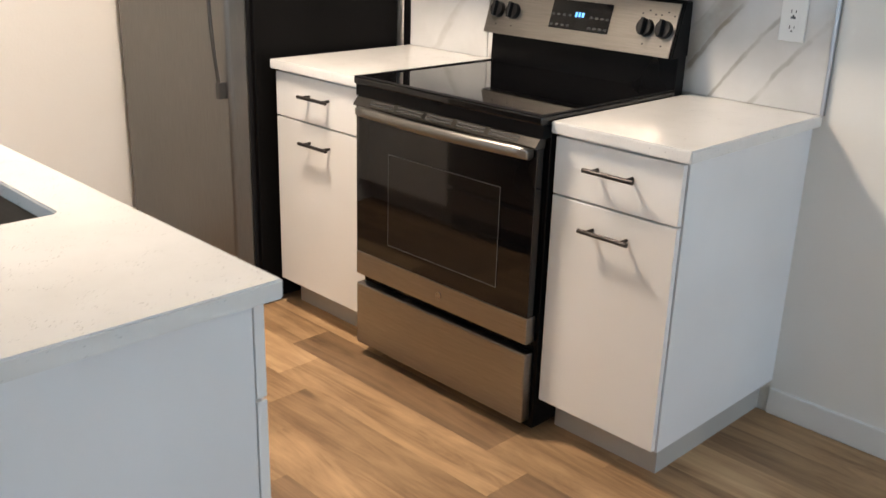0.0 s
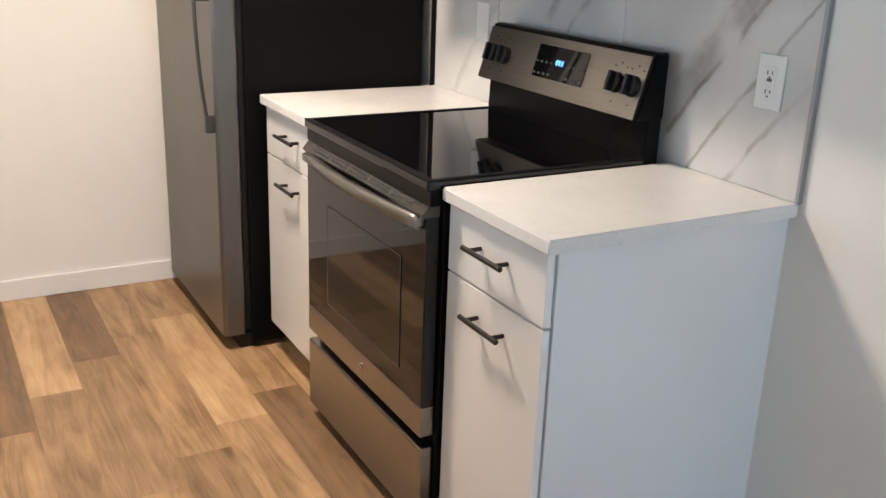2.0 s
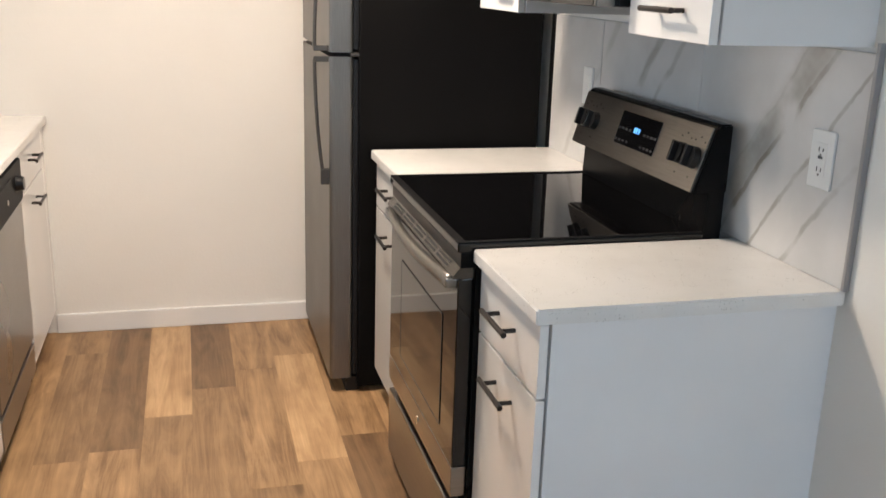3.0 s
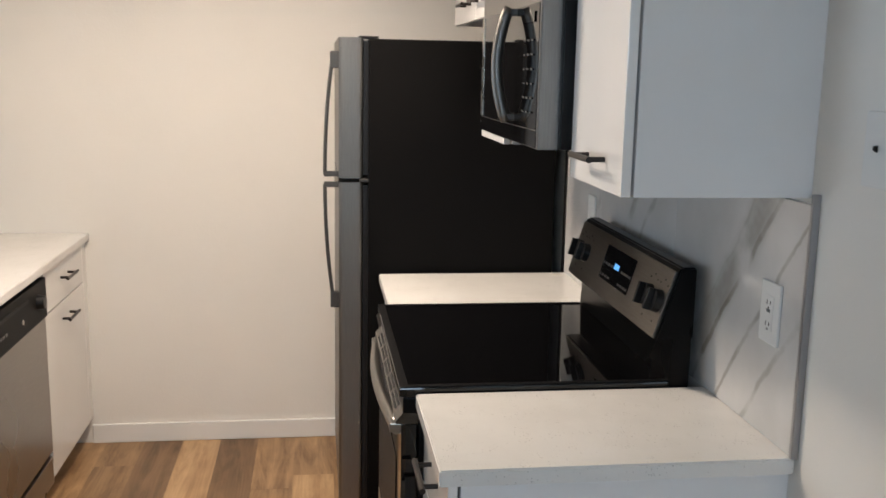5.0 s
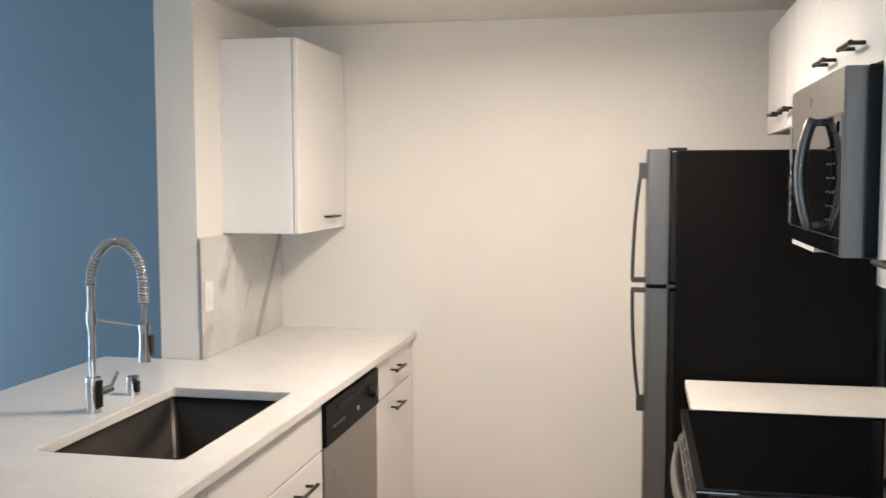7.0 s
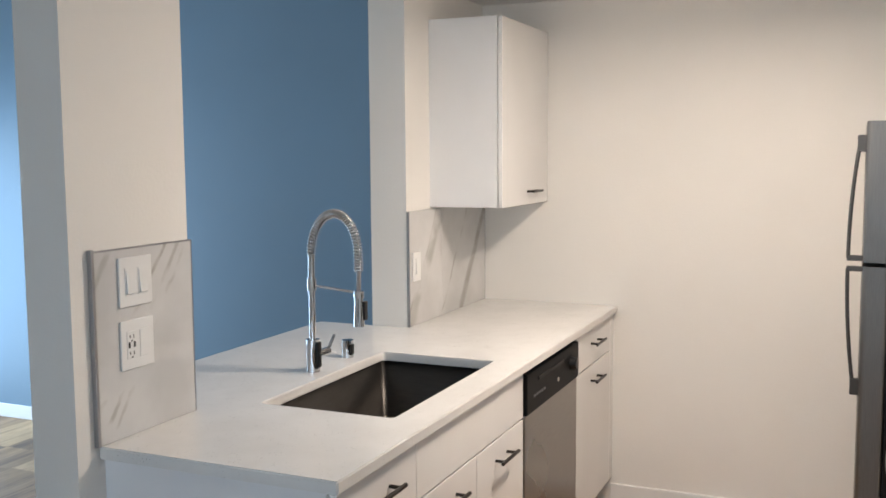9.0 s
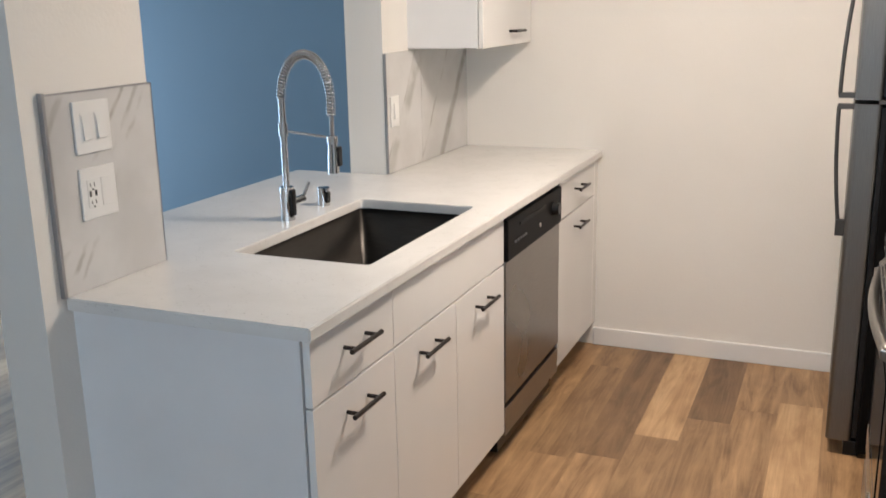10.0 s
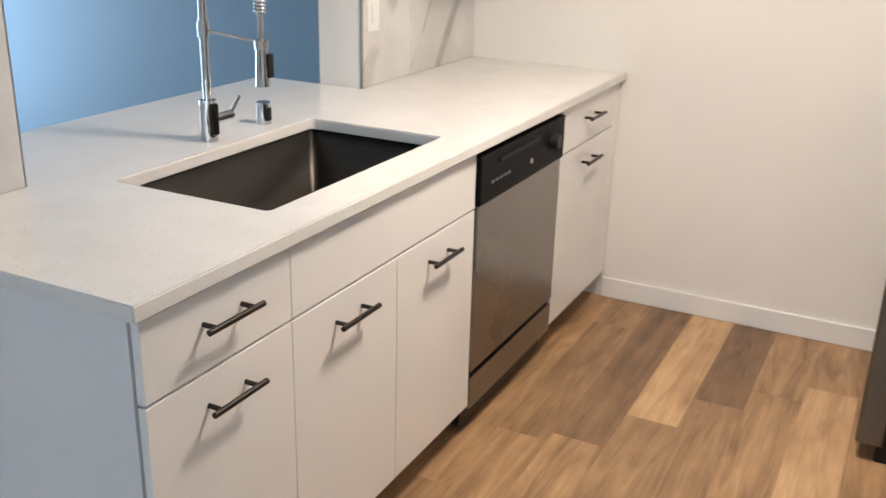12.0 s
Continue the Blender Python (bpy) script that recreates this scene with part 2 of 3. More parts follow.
DARK_METAL = plain("dark_grey_metal", (0.07, 0.068, 0.066), 0.4, 0.6)
GROUT = plain("grey_grout", (0.42, 0.41, 0.40), 0.85)
KICK = plain("toe_kick_laminate", (0.46, 0.44, 0.41), 0.45)
SUBFLOOR = plain("dark_plank_joint", (0.09, 0.06, 0.038), 0.8)
DISPLAY = glow("blue_display_digits", (0.14, 0.46, 1.0), 1.1)
DIFFUSER = glow("lit_diffuser", (1.0, 0.82, 0.655), 49.0)
GLASS = glass("window_glass")
DARK_HOLE = plain("dark_recess", (0.01, 0.01, 0.01), 0.7)
OAK_LIGHT = oak("oak_light", (0.36, 0.215, 0.105), (0.62, 0.415, 0.225))
OAK_MID = oak("oak_mid", (0.175, 0.098, 0.047), (0.39, 0.245, 0.125))
OAK_WARM = oak("oak_warm", (0.205, 0.115, 0.054), (0.49, 0.31, 0.16))
OAK_DARK = oak("oak_dark", (0.12, 0.067, 0.033), (0.28, 0.17, 0.088))


# ---------------------------------------------------------------- mesh helpers
def box(x0, x1, y0, y1, z0, z1, bevel=0.0, segs=2, bm=None):
    """A box between the given planes, its edges rounded by bevel; added to bm where one is given."""
    own = bmesh.new()
    bmesh.ops.create_cube(own, size=1)
    for v in own.verts:
        v.co = Vector((x0 + (v.co.x + 0.5) * (x1 - x0), y0 + (v.co.y + 0.5) * (y1 - y0), z0 + (v.co.z + 0.5) * (z1 - z0)))
    if bevel:
        bmesh.ops.bevel(own, geom=own.edges[:], offset=bevel, segments=segs, affect="EDGES", profile=0.6)
    return own if bm is None else merge(bm, own)


def merge(bm, other):
    tmp = bpy.data.meshes.new("tmp")
    other.to_mesh(tmp)
    other.free()
    bm.from_mesh(tmp)
    bpy.data.meshes.remove(tmp)
    return bm


def rod(a, b, r, r2=None, n=16, bm=None):
    """A closed round bar from a to b."""
    own = bmesh.new()
    a, b = Vector(a), Vector(b)
    bmesh.ops.create_cone(own, cap_ends=True, segments=n, radius1=r, radius2=r if r2 is None else r2, depth=(b - a).length)
    turn = (b - a).to_track_quat("Z", "Y").to_matrix().to_4x4()
    bmesh.ops.transform(own, matrix=Matrix.Translation((a + b) / 2) @ turn, verts=own.verts[:])
    for e in own.edges:
        if len(e.link_faces) == 2 and e.calc_face_angle(0) > 0.8:
            e.smooth = False
    for fc in own.faces:
        fc.smooth = True
    return own if bm is None else merge(bm, own)


def tube(points, r, n=10, flat=1.0, side=None):
    """A closed tube along points; flat squeezes it across the direction side."""
    own = bmesh.new()
    pts = [Vector(q) for q in points]
    up = Vector(side or (0, 0, 1))
    rings = []
    for i, q in enumerate(pts):
        d = (pts[min(i + 1, len(pts) - 1)] - pts[max(i - 1, 0)]).normalized()
        u = (up - d * up.dot(d)).normalized()
        w = d.cross(u)
        rings.append([own.verts.new(q + r * (math.cos(k * 2 * math.pi / n) * u * flat + math.sin(k * 2 * math.pi / n) * w)) for k in range(n)])
    for p0, p1 in zip(rings, rings[1:]):
        for k in range(n):
            own.faces.new((p0[k], p0[(k + 1) % n], p1[(k + 1) % n], p1[k])).smooth = True
    own.faces.new(rings[0][::-1]), own.faces.new(rings[-1])
    bmesh.ops.recalc_face_normals(own, faces=own.faces[:])
    return own


def prism(outline, axis, lo, hi, bevel=0.0):
    """A prism whose outline lies across the axis; axis x takes (y, z) pairs, y takes (x, z), z takes (x, y)."""
    own = bmesh.new()
    put = {"x": lambda s, a, b: (s, a, b), "y": lambda s, a, b: (a, s, b), "z": lambda s, a, b: (a, b, s)}[axis]
    low, high = ([own.verts.new(put(s, a, b)) for a, b in outline] for s in (lo, hi))
    n = len(outline)
    own.faces.new(low), own.faces.new(high[::-1])
    for i in range(n):
        own.faces.new((low[i], low[(i + 1) % n], high[(i + 1) % n], high[i]))
    bmesh.ops.recalc_face_normals(own, faces=own.faces[:])
    if bevel:
        bmesh.ops.bevel(own, geom=own.edges[:], offset=bevel, segments=2, affect="EDGES")
    return own


def mesh_of(name, bm, material):
    me = bpy.data.meshes.new(name)
    bm.to_mesh(me)
    bm.free()
    me.materials.append(material)
    return me


def part(name, bm, material, parent, label=""):
    ob = new(name, mesh_of(name, bm, material))
    ob.parent = parent
    return tagged(ob, label)


def thing(name, label, category, group="", kind=""):
    return tagged(new(name), label, category, group, kind)


def solid(name, bm, material, label, category, group="", kind=""):
    return tagged(new(name, mesh_of(name, bm, material)), label, category, group, kind)


def structure(name, bm, material, label=""):
    return tagged(new(name, mesh_of(name, bm, material)), label or name.replace("_", " "), name.split("_")[0], "", "structure")


# ---------------------------------------------------------------- the rooms
XW, XE, YS, YN, ZC, ZL = -3.217, 2.6, -3.1, 2.984, 2.295, 2.62   # faces of the outer walls, ceiling
PY0, PY1, PX = 0.392, 0.528, -0.600                    # partition between kitchen and living room
ZT = 0.914                                            # worktops

structure("floor", box(XW - 0.1, XE + 0.1, YS - 0.1, YN + 0.1, -0.12, -0.006), SUBFLOOR, "wood-look plank floor throughout the flat")
structure("ceiling", box(XW - 0.1, XE + 0.1, YS - 0.1, YN + 0.1, ZL, ZL + 0.12), CEIL, "flat white painted ceiling")
structure("ceiling_kitchen", box(XW, PX, PY0, YN, ZC, ZL), CEIL, "lowered white ceiling over the kitchen")
structure("wall_west", box(XW - 0.1, XW, PY0 + 0.07, YN + 0.1, -0.006, ZL), WALL, "cream painted kitchen end wall")
structure("wall_west_living", box(XW - 0.1, XW, YS - 0.1, PY0 + 0.07, -0.006, ZL), BLUE, "blue accent wall in the living room")
structure("wall_north", box(XW, XE + 0.1, YN, YN + 0.1, -0.006, ZL), WALL, "off-white painted wall behind the range")


def wall_with_hole(name, axis, at, thick, lo, hi, h0, h1, z0, z1):
    bm = bmesh.new()
    for a, b, c, d in ((lo, h0, -0.006, ZL), (h1, hi, -0.006, ZL), (h0, h1, z1, ZL), (h0, h1, -0.006, z0)):
        if d - c > 0.001:
            if axis == "y":
                box(a, b, at, at + thick, c, d, bm=bm)
            else:
                box(at, at + thick, a, b, c, d, bm=bm)
    return structure(name, bm, WALL, "off-white painted wall with a glazed opening")


wall_with_hole("wall_south", "y", YS - 0.1, 0.1, XW, XE + 0.1, -3.08, -1.42, 0.0, 2.1)
wall_with_hole("wall_east", "x", XE, 0.1, YS, YN, 0.50, 2.80, 0.65, 2.05)


def glazing(name, axis, at, a, b, z0, z1):
    w = thing(name, "white framed clear glazed window", "window", kind="structure")
    f = 0.05
    spans = [(a, a + f, z0, z1), (b - f, b, z0, z1), (a + f, b - f, z0, z0 + f), (a + f, b - f, z1 - f, z1), ((a + b) / 2 - f / 2, (a + b) / 2 + f / 2, z0 + f, z1 - f)]
    for lo, hi, c, d in spans:
        part("window_frame", box(lo, hi, at, at + 0.05, c, d) if axis == "y" else box(at, at + 0.05, lo, hi, c, d), TRIM, w)
    for lo, hi in ((a + f, (a + b) / 2 - f / 2), ((a + b) / 2 + f / 2, b - f)):
        pane = part("pane", box(lo, hi, at + 0.02, at + 0.026, z0 + f, z1 - f) if axis == "y" else box(at + 0.02, at + 0.026, lo, hi, z0 + f, z1 - f), GLASS, w)
        pane.visible_shadow = False


glazing("window_1", "y", YS - 0.10, -3.08, -1.42, 0.0, 2.1)
glazing("window_2", "x", XE + 0.09, 0.50, 2.80, 0.65, 2.05)
structure("ground", box(-60, 60, -60, 60, -0.30, -0.2), plain("dry_grass_ground", (0.10, 0.12, 0.06), 0.9), "plain ground outside the windows")

# partition: a stub at the open end, the pass-through above a low wall, then the full wall to the corner
bm = box(-1.020, PX, PY0, PY1, -0.006, ZC)
box(-2.372, -1.020, PY0, PY1, -0.006, 0.87, bm=bm)
box(XW, -2.372, PY0 - 0.022, PY1, -0.006, ZC, bm=bm)
structure("wall_partition", bm, WALL, "off-white partition with a wide pass-through above the worktop")


def skirting(x0, x1, y0, y1, h=0.084):
    return structure("baseboard", box(x0, x1, y0, y1, 0.0, h, 0.005, 2), TRIM, "white painted baseboard")


skirting(XW, XW + 0.014, 1.16, YN - 0.75)
skirting(XW, XW + 0.014, YS, PY0)
skirting(-0.735, XE, YN - 0.014, YN)
skirting(XE - 0.014, XE, YS, YN - 0.014)
skirting(XW + 0.014, -3.08, YS, YS + 0.014)
skirting(-1.42, XE - 0.014, YS, YS + 0.014)

# ---------------------------------------------------------------- backsplash tiles
def splash(name, x0, x1, wall, out, joints, tile, label):
    """Marble-look tiles on a wall facing +y or -y, with a metal strip at the free ends."""
    s = structure(name, box(x0, x1, min(wall, wall + out * 0.004), max(wall, wall + out * 0.004), ZT, 1.378), GROUT, label)
    edges = [x0, *joints, x1]
    for a, b in zip(edges, edges[1:]):
        y = sorted((wall + out * 0.004, wall + out * 0.011))
        part("tile", box(a + 0.001, b - 0.001, y[0], y[1], ZT + 0.001, 1.3775, 0.0008, 1), tile, s)
    return s


def trim_strip(x0, x1, y0, y1, z0, z1):
    return structure("trim", box(x0, x1, y0, y1, z0, z1, 0.001, 1), EDGE_TRIM, "satin metal tile edge strip")


# added dark strip: shade of the gap behind the fridge, put in as colour
structure("trim", box(-2.392, -2.357, YN - 0.012, YN, 0.0, 1.70, 0.001, 1), FRIDGE_SIDE, "added dark strip standing in for the shaded gap behind the fridge")
splash("backsplash_range", -2.355, -0.716, YN, -1, (-1.95, -1.34), MARBLE_RANGE, "white marble-look backsplash behind the range")
trim_strip(-0.716, -0.706, YN - 0.014, YN, ZT, 1.398)
splash("backsplash_end", XW, -2.372, PY1, 1, (-2.70,), MARBLE_CORNER, "white marble-look backsplash in the corner")
trim_strip(-2.372, -2.365, PY1 + 0.0115, PY1 + 0.0145, ZT, 1.38)
splash("backsplash_stub", -1.020, -0.664, PY1, 1, (), MARBLE_STUB, "white marble-look tile panel on the wall stub")
trim_strip(-0.664, -0.654, PY1, PY1 + 0.014, ZT, 1.385)
trim_strip(-1.020, -0.664, PY1, PY1 + 0.012, 1.378, 1.381)
trim_strip(-1.023, -1.020, PY1, PY1 + 0.012, ZT, 1.381)

# ---------------------------------------------------------------- cabinets
def bar_handle(parent, cx, y, z, out, length=0.15, pitch=0.104):
    """A round bar pull on two posts, along x."""
    h = part("handle", rod((cx - length / 2, y + out * 0.032, z), (cx + length / 2, y + out * 0.032, z), 0.006), BRONZE, parent, "dark bronze bar handle")
    for s in (-1, 1):
        part("post", rod((cx + s * pitch / 2, y, z), (cx + s * pitch / 2, y + out * 0.032, z), 0.005), BRONZE, h)
    return h


def front(parent, name, x0, x1, y, out, z0, z1):
    """A flat gloss front, 18 mm thick, whose outer face lies at y."""
    lo, hi = sorted((y, y - out * 0.018))
    return part(name, box(x0 + 0.0015, x1 - 0.0015, lo, hi, z0, z1, 0.0018, 2), GLOSS, parent)


def base_cabinet(x0, x1, face, back, fronts, label, kick_side=0.0, well=False):
    """fronts: rows of (name, x0, x1, z0, z1, handle z or None)."""
    out = 1 if face > back else -1
    c = thing("base_cabinet", label, "cabinet", "white base cabinets")
    lo, hi = sorted((back, face - out * 0.0225))
    if well:    # open top for the sink bowl
        part("body", box(x0, x1, lo, hi, 0.105, 0.640), CARCASS, c)
        for a, b in ((x0, x0 + 0.017), (x1 - 0.017, x1)):
            part("side_panel", box(a, b, lo, hi, 0.640, 0.882), CARCASS, c)
        part("front_rail", box(x0 + 0.017, x1 - 0.017, hi - 0.017, hi, 0.640, 0.882), CARCASS, c)
    else:
        part("body", box(x0, x1, lo, hi, 0.105, 0.882, 0.001, 1), CARCASS, c)
    lo, hi = sorted((back, face - out * 0.085))
    part("toe_kick", box(x0, x1 - kick_side, lo, hi, 0.0, 0.105), KICK, c)
    for name, a, b, z0, z1, hz in fronts:
        d = front(c, name, a, b, face, out, z0, z1)
        if hz:
            bar_handle(d, (a + b) / 2, face, hz, out)
    return c


def drawer_door(a, b):
    return [("drawer_front", a, b, 0.723, 0.873, 0.812), ("door", a, b, 0.115, 0.7175, 0.654)]


FN, FS = 2.347, 1.165   # door faces of the two runs
base_cabinet(-1.116, -0.734, FN, YN, drawer_door(-1.116, -0.736), "white gloss base cabinet with one drawer beside the range", 0.035)
base_cabinet(-2.352, -1.870, FN, YN, drawer_door(-2.352, -1.870), "narrow white gloss base cabinet between fridge and range")
base_cabinet(-1.092, -0.686, FS, PY1, drawer_door(-1.092, -0.688), "white gloss base cabinet at the peninsula's open end", 0.03)
base_cabinet(-1.935, -1.092, FS, PY1, [("false_front", -1.935, -1.092, 0.723, 0.873, None), ("door", -1.510, -1.092, 0.115, 0.7175, 0.654), ("door", -1.935, -1.510, 0.115, 0.7175, 0.654)], "white gloss sink cabinet with two doors", well=True)
base_cabinet(XW, -2.590, FS, PY1, [("drawer_front", -3.15, -2.590, 0.723, 0.873, 0.812), ("door", -3.15, -2.590, 0.115, 0.7175, 0.654), ("filler", XW, -3.15, 0.115, 0.873, None)], "white gloss corner base cabinet beside the dishwasher")


def wall_cabinet(x0, x1, face, back, z0, z1, doors, label):
    """doors: rows of (x0, x1, handle x)."""
    out = 1 if face > back else -1
    c = thing("wall_cabinet", label, "cabinet", "white wall cabinets")
    lo, hi = sorted((back, face - out * 0.0225))
    part("body", box(x0, x1, lo, hi, z0, z1, 0.001, 1), CARCASS, c)
    for a, b, hx in doors:
        d = front(c, "door", a, b, face, out, z0, z1 - 0.002)
        bar_handle(d, hx, face, z0 + 0.056, out, 0.13)
    return c


UT, UN, US = 2.155, 2.636, 0.850
wall_cabinet(-1.076, -0.740, UN, YN, 1.388, UT, [(-1.076, -0.740, -0.897)], "white gloss wall cabinet beside the microwave")
wall_cabinet(-1.788, -1.078, UN, YN, 1.838, UT, [(-1.440, -1.078, -1.29), (-1.788, -1.440, -1.60)], "short white gloss wall cabinet above the microwave")
wall_cabinet(-2.82, -2.162, UN, YN, 1.766, UT, [(-2.332, -2.162, -2.235), (-2.82, -2.332, -2.49)], "white gloss wall cabinet above the fridge")
wall_cabinet(-2.160, -1.790, UN, YN, 1.400, UT, [(-2.160, -1.790, -1.90)], "narrow white gloss wall cabinet between microwave and fridge")
wall_cabinet(XW, -2.600, US, PY1, 1.386, UT, [(XW + 0.004, -2.600, -2.97)], "white gloss wall cabinet in the corner by the pass-through")

# ---------------------------------------------------------------- worktops
def worktop(outline, label, hole=None):
    bm = bmesh.new()
    top = [bm.verts.new((x, y, ZT)) for x, y in outline]
    edges = [bm.edges.new((top[i], top[(i + 1) % len(top)])) for i in range(len(top))]
    if hole:
        inner = [bm.verts.new((x, y, ZT)) for x, y in hole]
        edges += [bm.edges.new((inner[i], inner[(i + 1) % len(inner)])) for i in range(len(inner))]
    bmesh.ops.triangle_fill(bm, use_beauty=True, edges=edges)
    if hole:
        xs, ys = [q[0] for q in hole], [q[1] for q in hole]
        inside = [fc for fc in bm.faces if min(xs) < fc.calc_center_median().x < max(xs) and min(ys) < fc.calc_center_median().y < max(ys) and all(min(xs) - 1e-4 <= v.co.x <= max(xs) + 1e-4 and min(ys) - 1e-4 <= v.co.y <= max(ys) + 1e-4 for v in fc.verts)]
        bmesh.ops.delete(bm, geom=inside, context="FACES_ONLY")
    got = bmesh.ops.extrude_face_region(bm, geom=bm.faces[:])
    bmesh.ops.translate(bm, vec=(0, 0, -0.031), verts=[g for g in got["geom"] if isinstance(g, bmesh.types.BMVert)])
    bmesh.ops.recalc_face_normals(bm, faces=bm.faces[:])
    sharp = [e for e in bm.edges if len(e.link_faces) == 2 and e.calc_face_angle(0) > 0.5]
    bmesh.ops.bevel(bm, geom=sharp, offset=0.003, segments=2, affect="EDGES")
    return solid("worktop", bm, QUARTZ, label, "worktop")


def rounded(x0, x1, y0, y1, r, n=4):
    pts = []
    for cx, cy, a0 in ((x1 - r, y1 - r, 0), (x0 + r, y1 - r, 90), (x0 + r, y0 + r, 180), (x1 - r, y0 + r, 270)):
        pts += [(cx + r * math.cos(radians(a0 + 90 * k / n)), cy + r * math.sin(radians(a0 + 90 * k / n))) for k in range(n + 1)]
    return pts


SX0, SX1, SY0, SY1 = -1.908, -1.154, 0.657, 1.070    # sink opening
worktop([(-1.119, 2.328), (-0.710, 2.328), (-0.710, YN - 0.003), (-1.119, YN - 0.003)], "white speckled quartz worktop beside the range")
worktop([(-2.358, 2.328), (-1.868, 2.328), (-1.868, YN - 0.003), (-2.358, YN - 0.003)], "white speckled quartz worktop between fridge and range")
worktop([(-0.665, PY1 + 0.003), (-0.665, 1.183), (XW, 1.183), (XW, PY1 + 0.003), (-2.368, PY1 + 0.003), (-2.368, 0.126), (-1.026, 0.126), (-1.026, PY1 + 0.003)],
        "long white speckled quartz worktop running through the pass-through", rounded(SX0, SX1, SY0, SY1, 0.012))

# ---------------------------------------------------------------- sink, tap and soap pump
sink = thing("sink", "deep undermount brushed steel sink bowl", "sink")
bm = bmesh.new()
e, zb = 0.006, 0.675
outer = [bm.verts.new((x, y, 0.883)) for x, y in rounded(SX0 - e, SX1 + e, SY0 - e, SY1 + e, 0.02)]
low = [bm.verts.new((x, y, zb + 0.012)) for x, y in rounded(SX0 - e + 0.004, SX1 + e - 0.004, SY0 - e + 0.004, SY1 + e - 0.004, 0.022)]
foot = [bm.verts.new((x, y, zb)) for x, y in rounded(SX0 + 0.012, SX1 - 0.012, SY0 + 0.012, SY1 - 0.012, 0.02)]
n = len(outer)
for r0, r1 in ((outer, low), (low, foot)):
    for i in range(n):
        bm.faces.new((r0[i], r0[(i + 1) % n], r1[(i + 1) % n], r1[i])).smooth = True
bm.faces.new(foot)
bmesh.ops.recalc_face_normals(bm, faces=bm.faces[:])
bmesh.ops.reverse_faces(bm, faces=bm.faces[:])
bmesh.ops.solidify(bm, geom=bm.faces[:], thickness=0.0015)
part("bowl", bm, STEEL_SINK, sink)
part("drain", rod((-1.54, 0.80, zb), (-1.54, 0.80, zb + 0.004), 0.055, n=24), CHROME, sink, "chrome drain cover")

tap = thing("faucet", "tall chrome spring-neck kitchen faucet", "faucet")
FX, FY = -1.550, 0.588
part("base", rod((FX, FY, ZT), (FX, FY, ZT + 0.105), 0.022, n=24), CHROME, tap)
part("stem", rod((FX, FY, ZT + 0.10), (FX, FY, 1.29), 0.0105, n=20), CHROME, tap)
part("collar", rod((FX, FY, 1.175), (FX, FY, 1.215), 0.015, n=20), CHROME, tap)
ux, uy = -0.18, 0.984                                  # the neck leans over the bowl
RN = 0.078
arc = [(FX + ux * RN * (1 - math.cos(a)), FY + uy * RN * (1 - math.sin(math.pi / 2 - a)), 1.29 + 1.68 * RN * math.sin(a)) for a in [k * math.pi / 40 for k in range(41)]]
tip = arc[-1]
arc += [(tip[0], tip[1], tip[2] - 0.0085 * k) for k in range(1, 6)]
part("hose", tube(arc + [(tip[0], tip[1], 1.15)], 0.0070, side=(0.984, 0.18, 0)), EDGE_TRIM, tap, "grey metal hose inside the spring")
coil = []
for k in range(len(arc) * 20):
    s = k / 20
    i = min(int(s), len(arc) - 2)
    q = Vector(arc[i]).lerp(Vector(arc[i + 1]), s - i)
    d = (Vector(arc[i + 1]) - Vector(arc[i])).normalized()
    w = Vector((uy, -ux, 0)).normalized()
    u = d.cross(w)
    a = 2 * math.pi * s
    coil.append(q + 0.0125 * (math.cos(a) * u + math.sin(a) * w))
part("spring", tube(coil, 0.0029, 6, side=(0.11, 0.2, 0.97)), CHROME, tap, "coiled chrome spring")
spray = part("spray_head", rod((tip[0], tip[1], 1.065), (tip[0], tip[1], 1.155), 0.018, 0.014, 20), CHROME, tap)
part("button", box(tip[0] - 0.022, tip[0] + 0.002, tip[1] + 0.006, tip[1] + 0.021, 1.085, 1.145, 0.004), BLACK_PLASTIC, spray, "black spray button")
part("holder_arm", rod((FX, FY, 1.192), (tip[0], tip[1], 1.172), 0.004), CHROME, tap)
part("holder_ring", rod((tip[0], tip[1], 1.155), (tip[0], tip[1], 1.178), 0.017, n=20), CHROME, tap)
lever = part("lever", rod((FX, FY, ZT + 0.05), (FX - 0.075, FY + 0.012, ZT + 0.055), 0.013), CHROME, tap)
part("lever_stick", rod((FX - 0.068, FY + 0.012, ZT + 0.055), (FX - 0.098, FY + 0.022, ZT + 0.103), 0.005), CHROME, lever)
part("insert", box(FX - 0.010, FX + 0.016, FY + 0.014, FY + 0.0275, ZT + 0.015, ZT + 0.098, 0.006), BLACK_PLASTIC, tap, "black oval insert")

gap = thing("air_gap", "short chrome air gap cap behind the sink", "faucet fitting")
part("cap", rod((-1.783, 0.583, ZT), (-1.783, 0.583, ZT + 0.060), 0.021, 0.020, 24), CHROME, gap)
part("slot", box(-1.789, -1.767, 0.596, 0.607, ZT + 0.010, ZT + 0.048, 0.004), BLACK_PLASTIC, gap, "black vent slot")

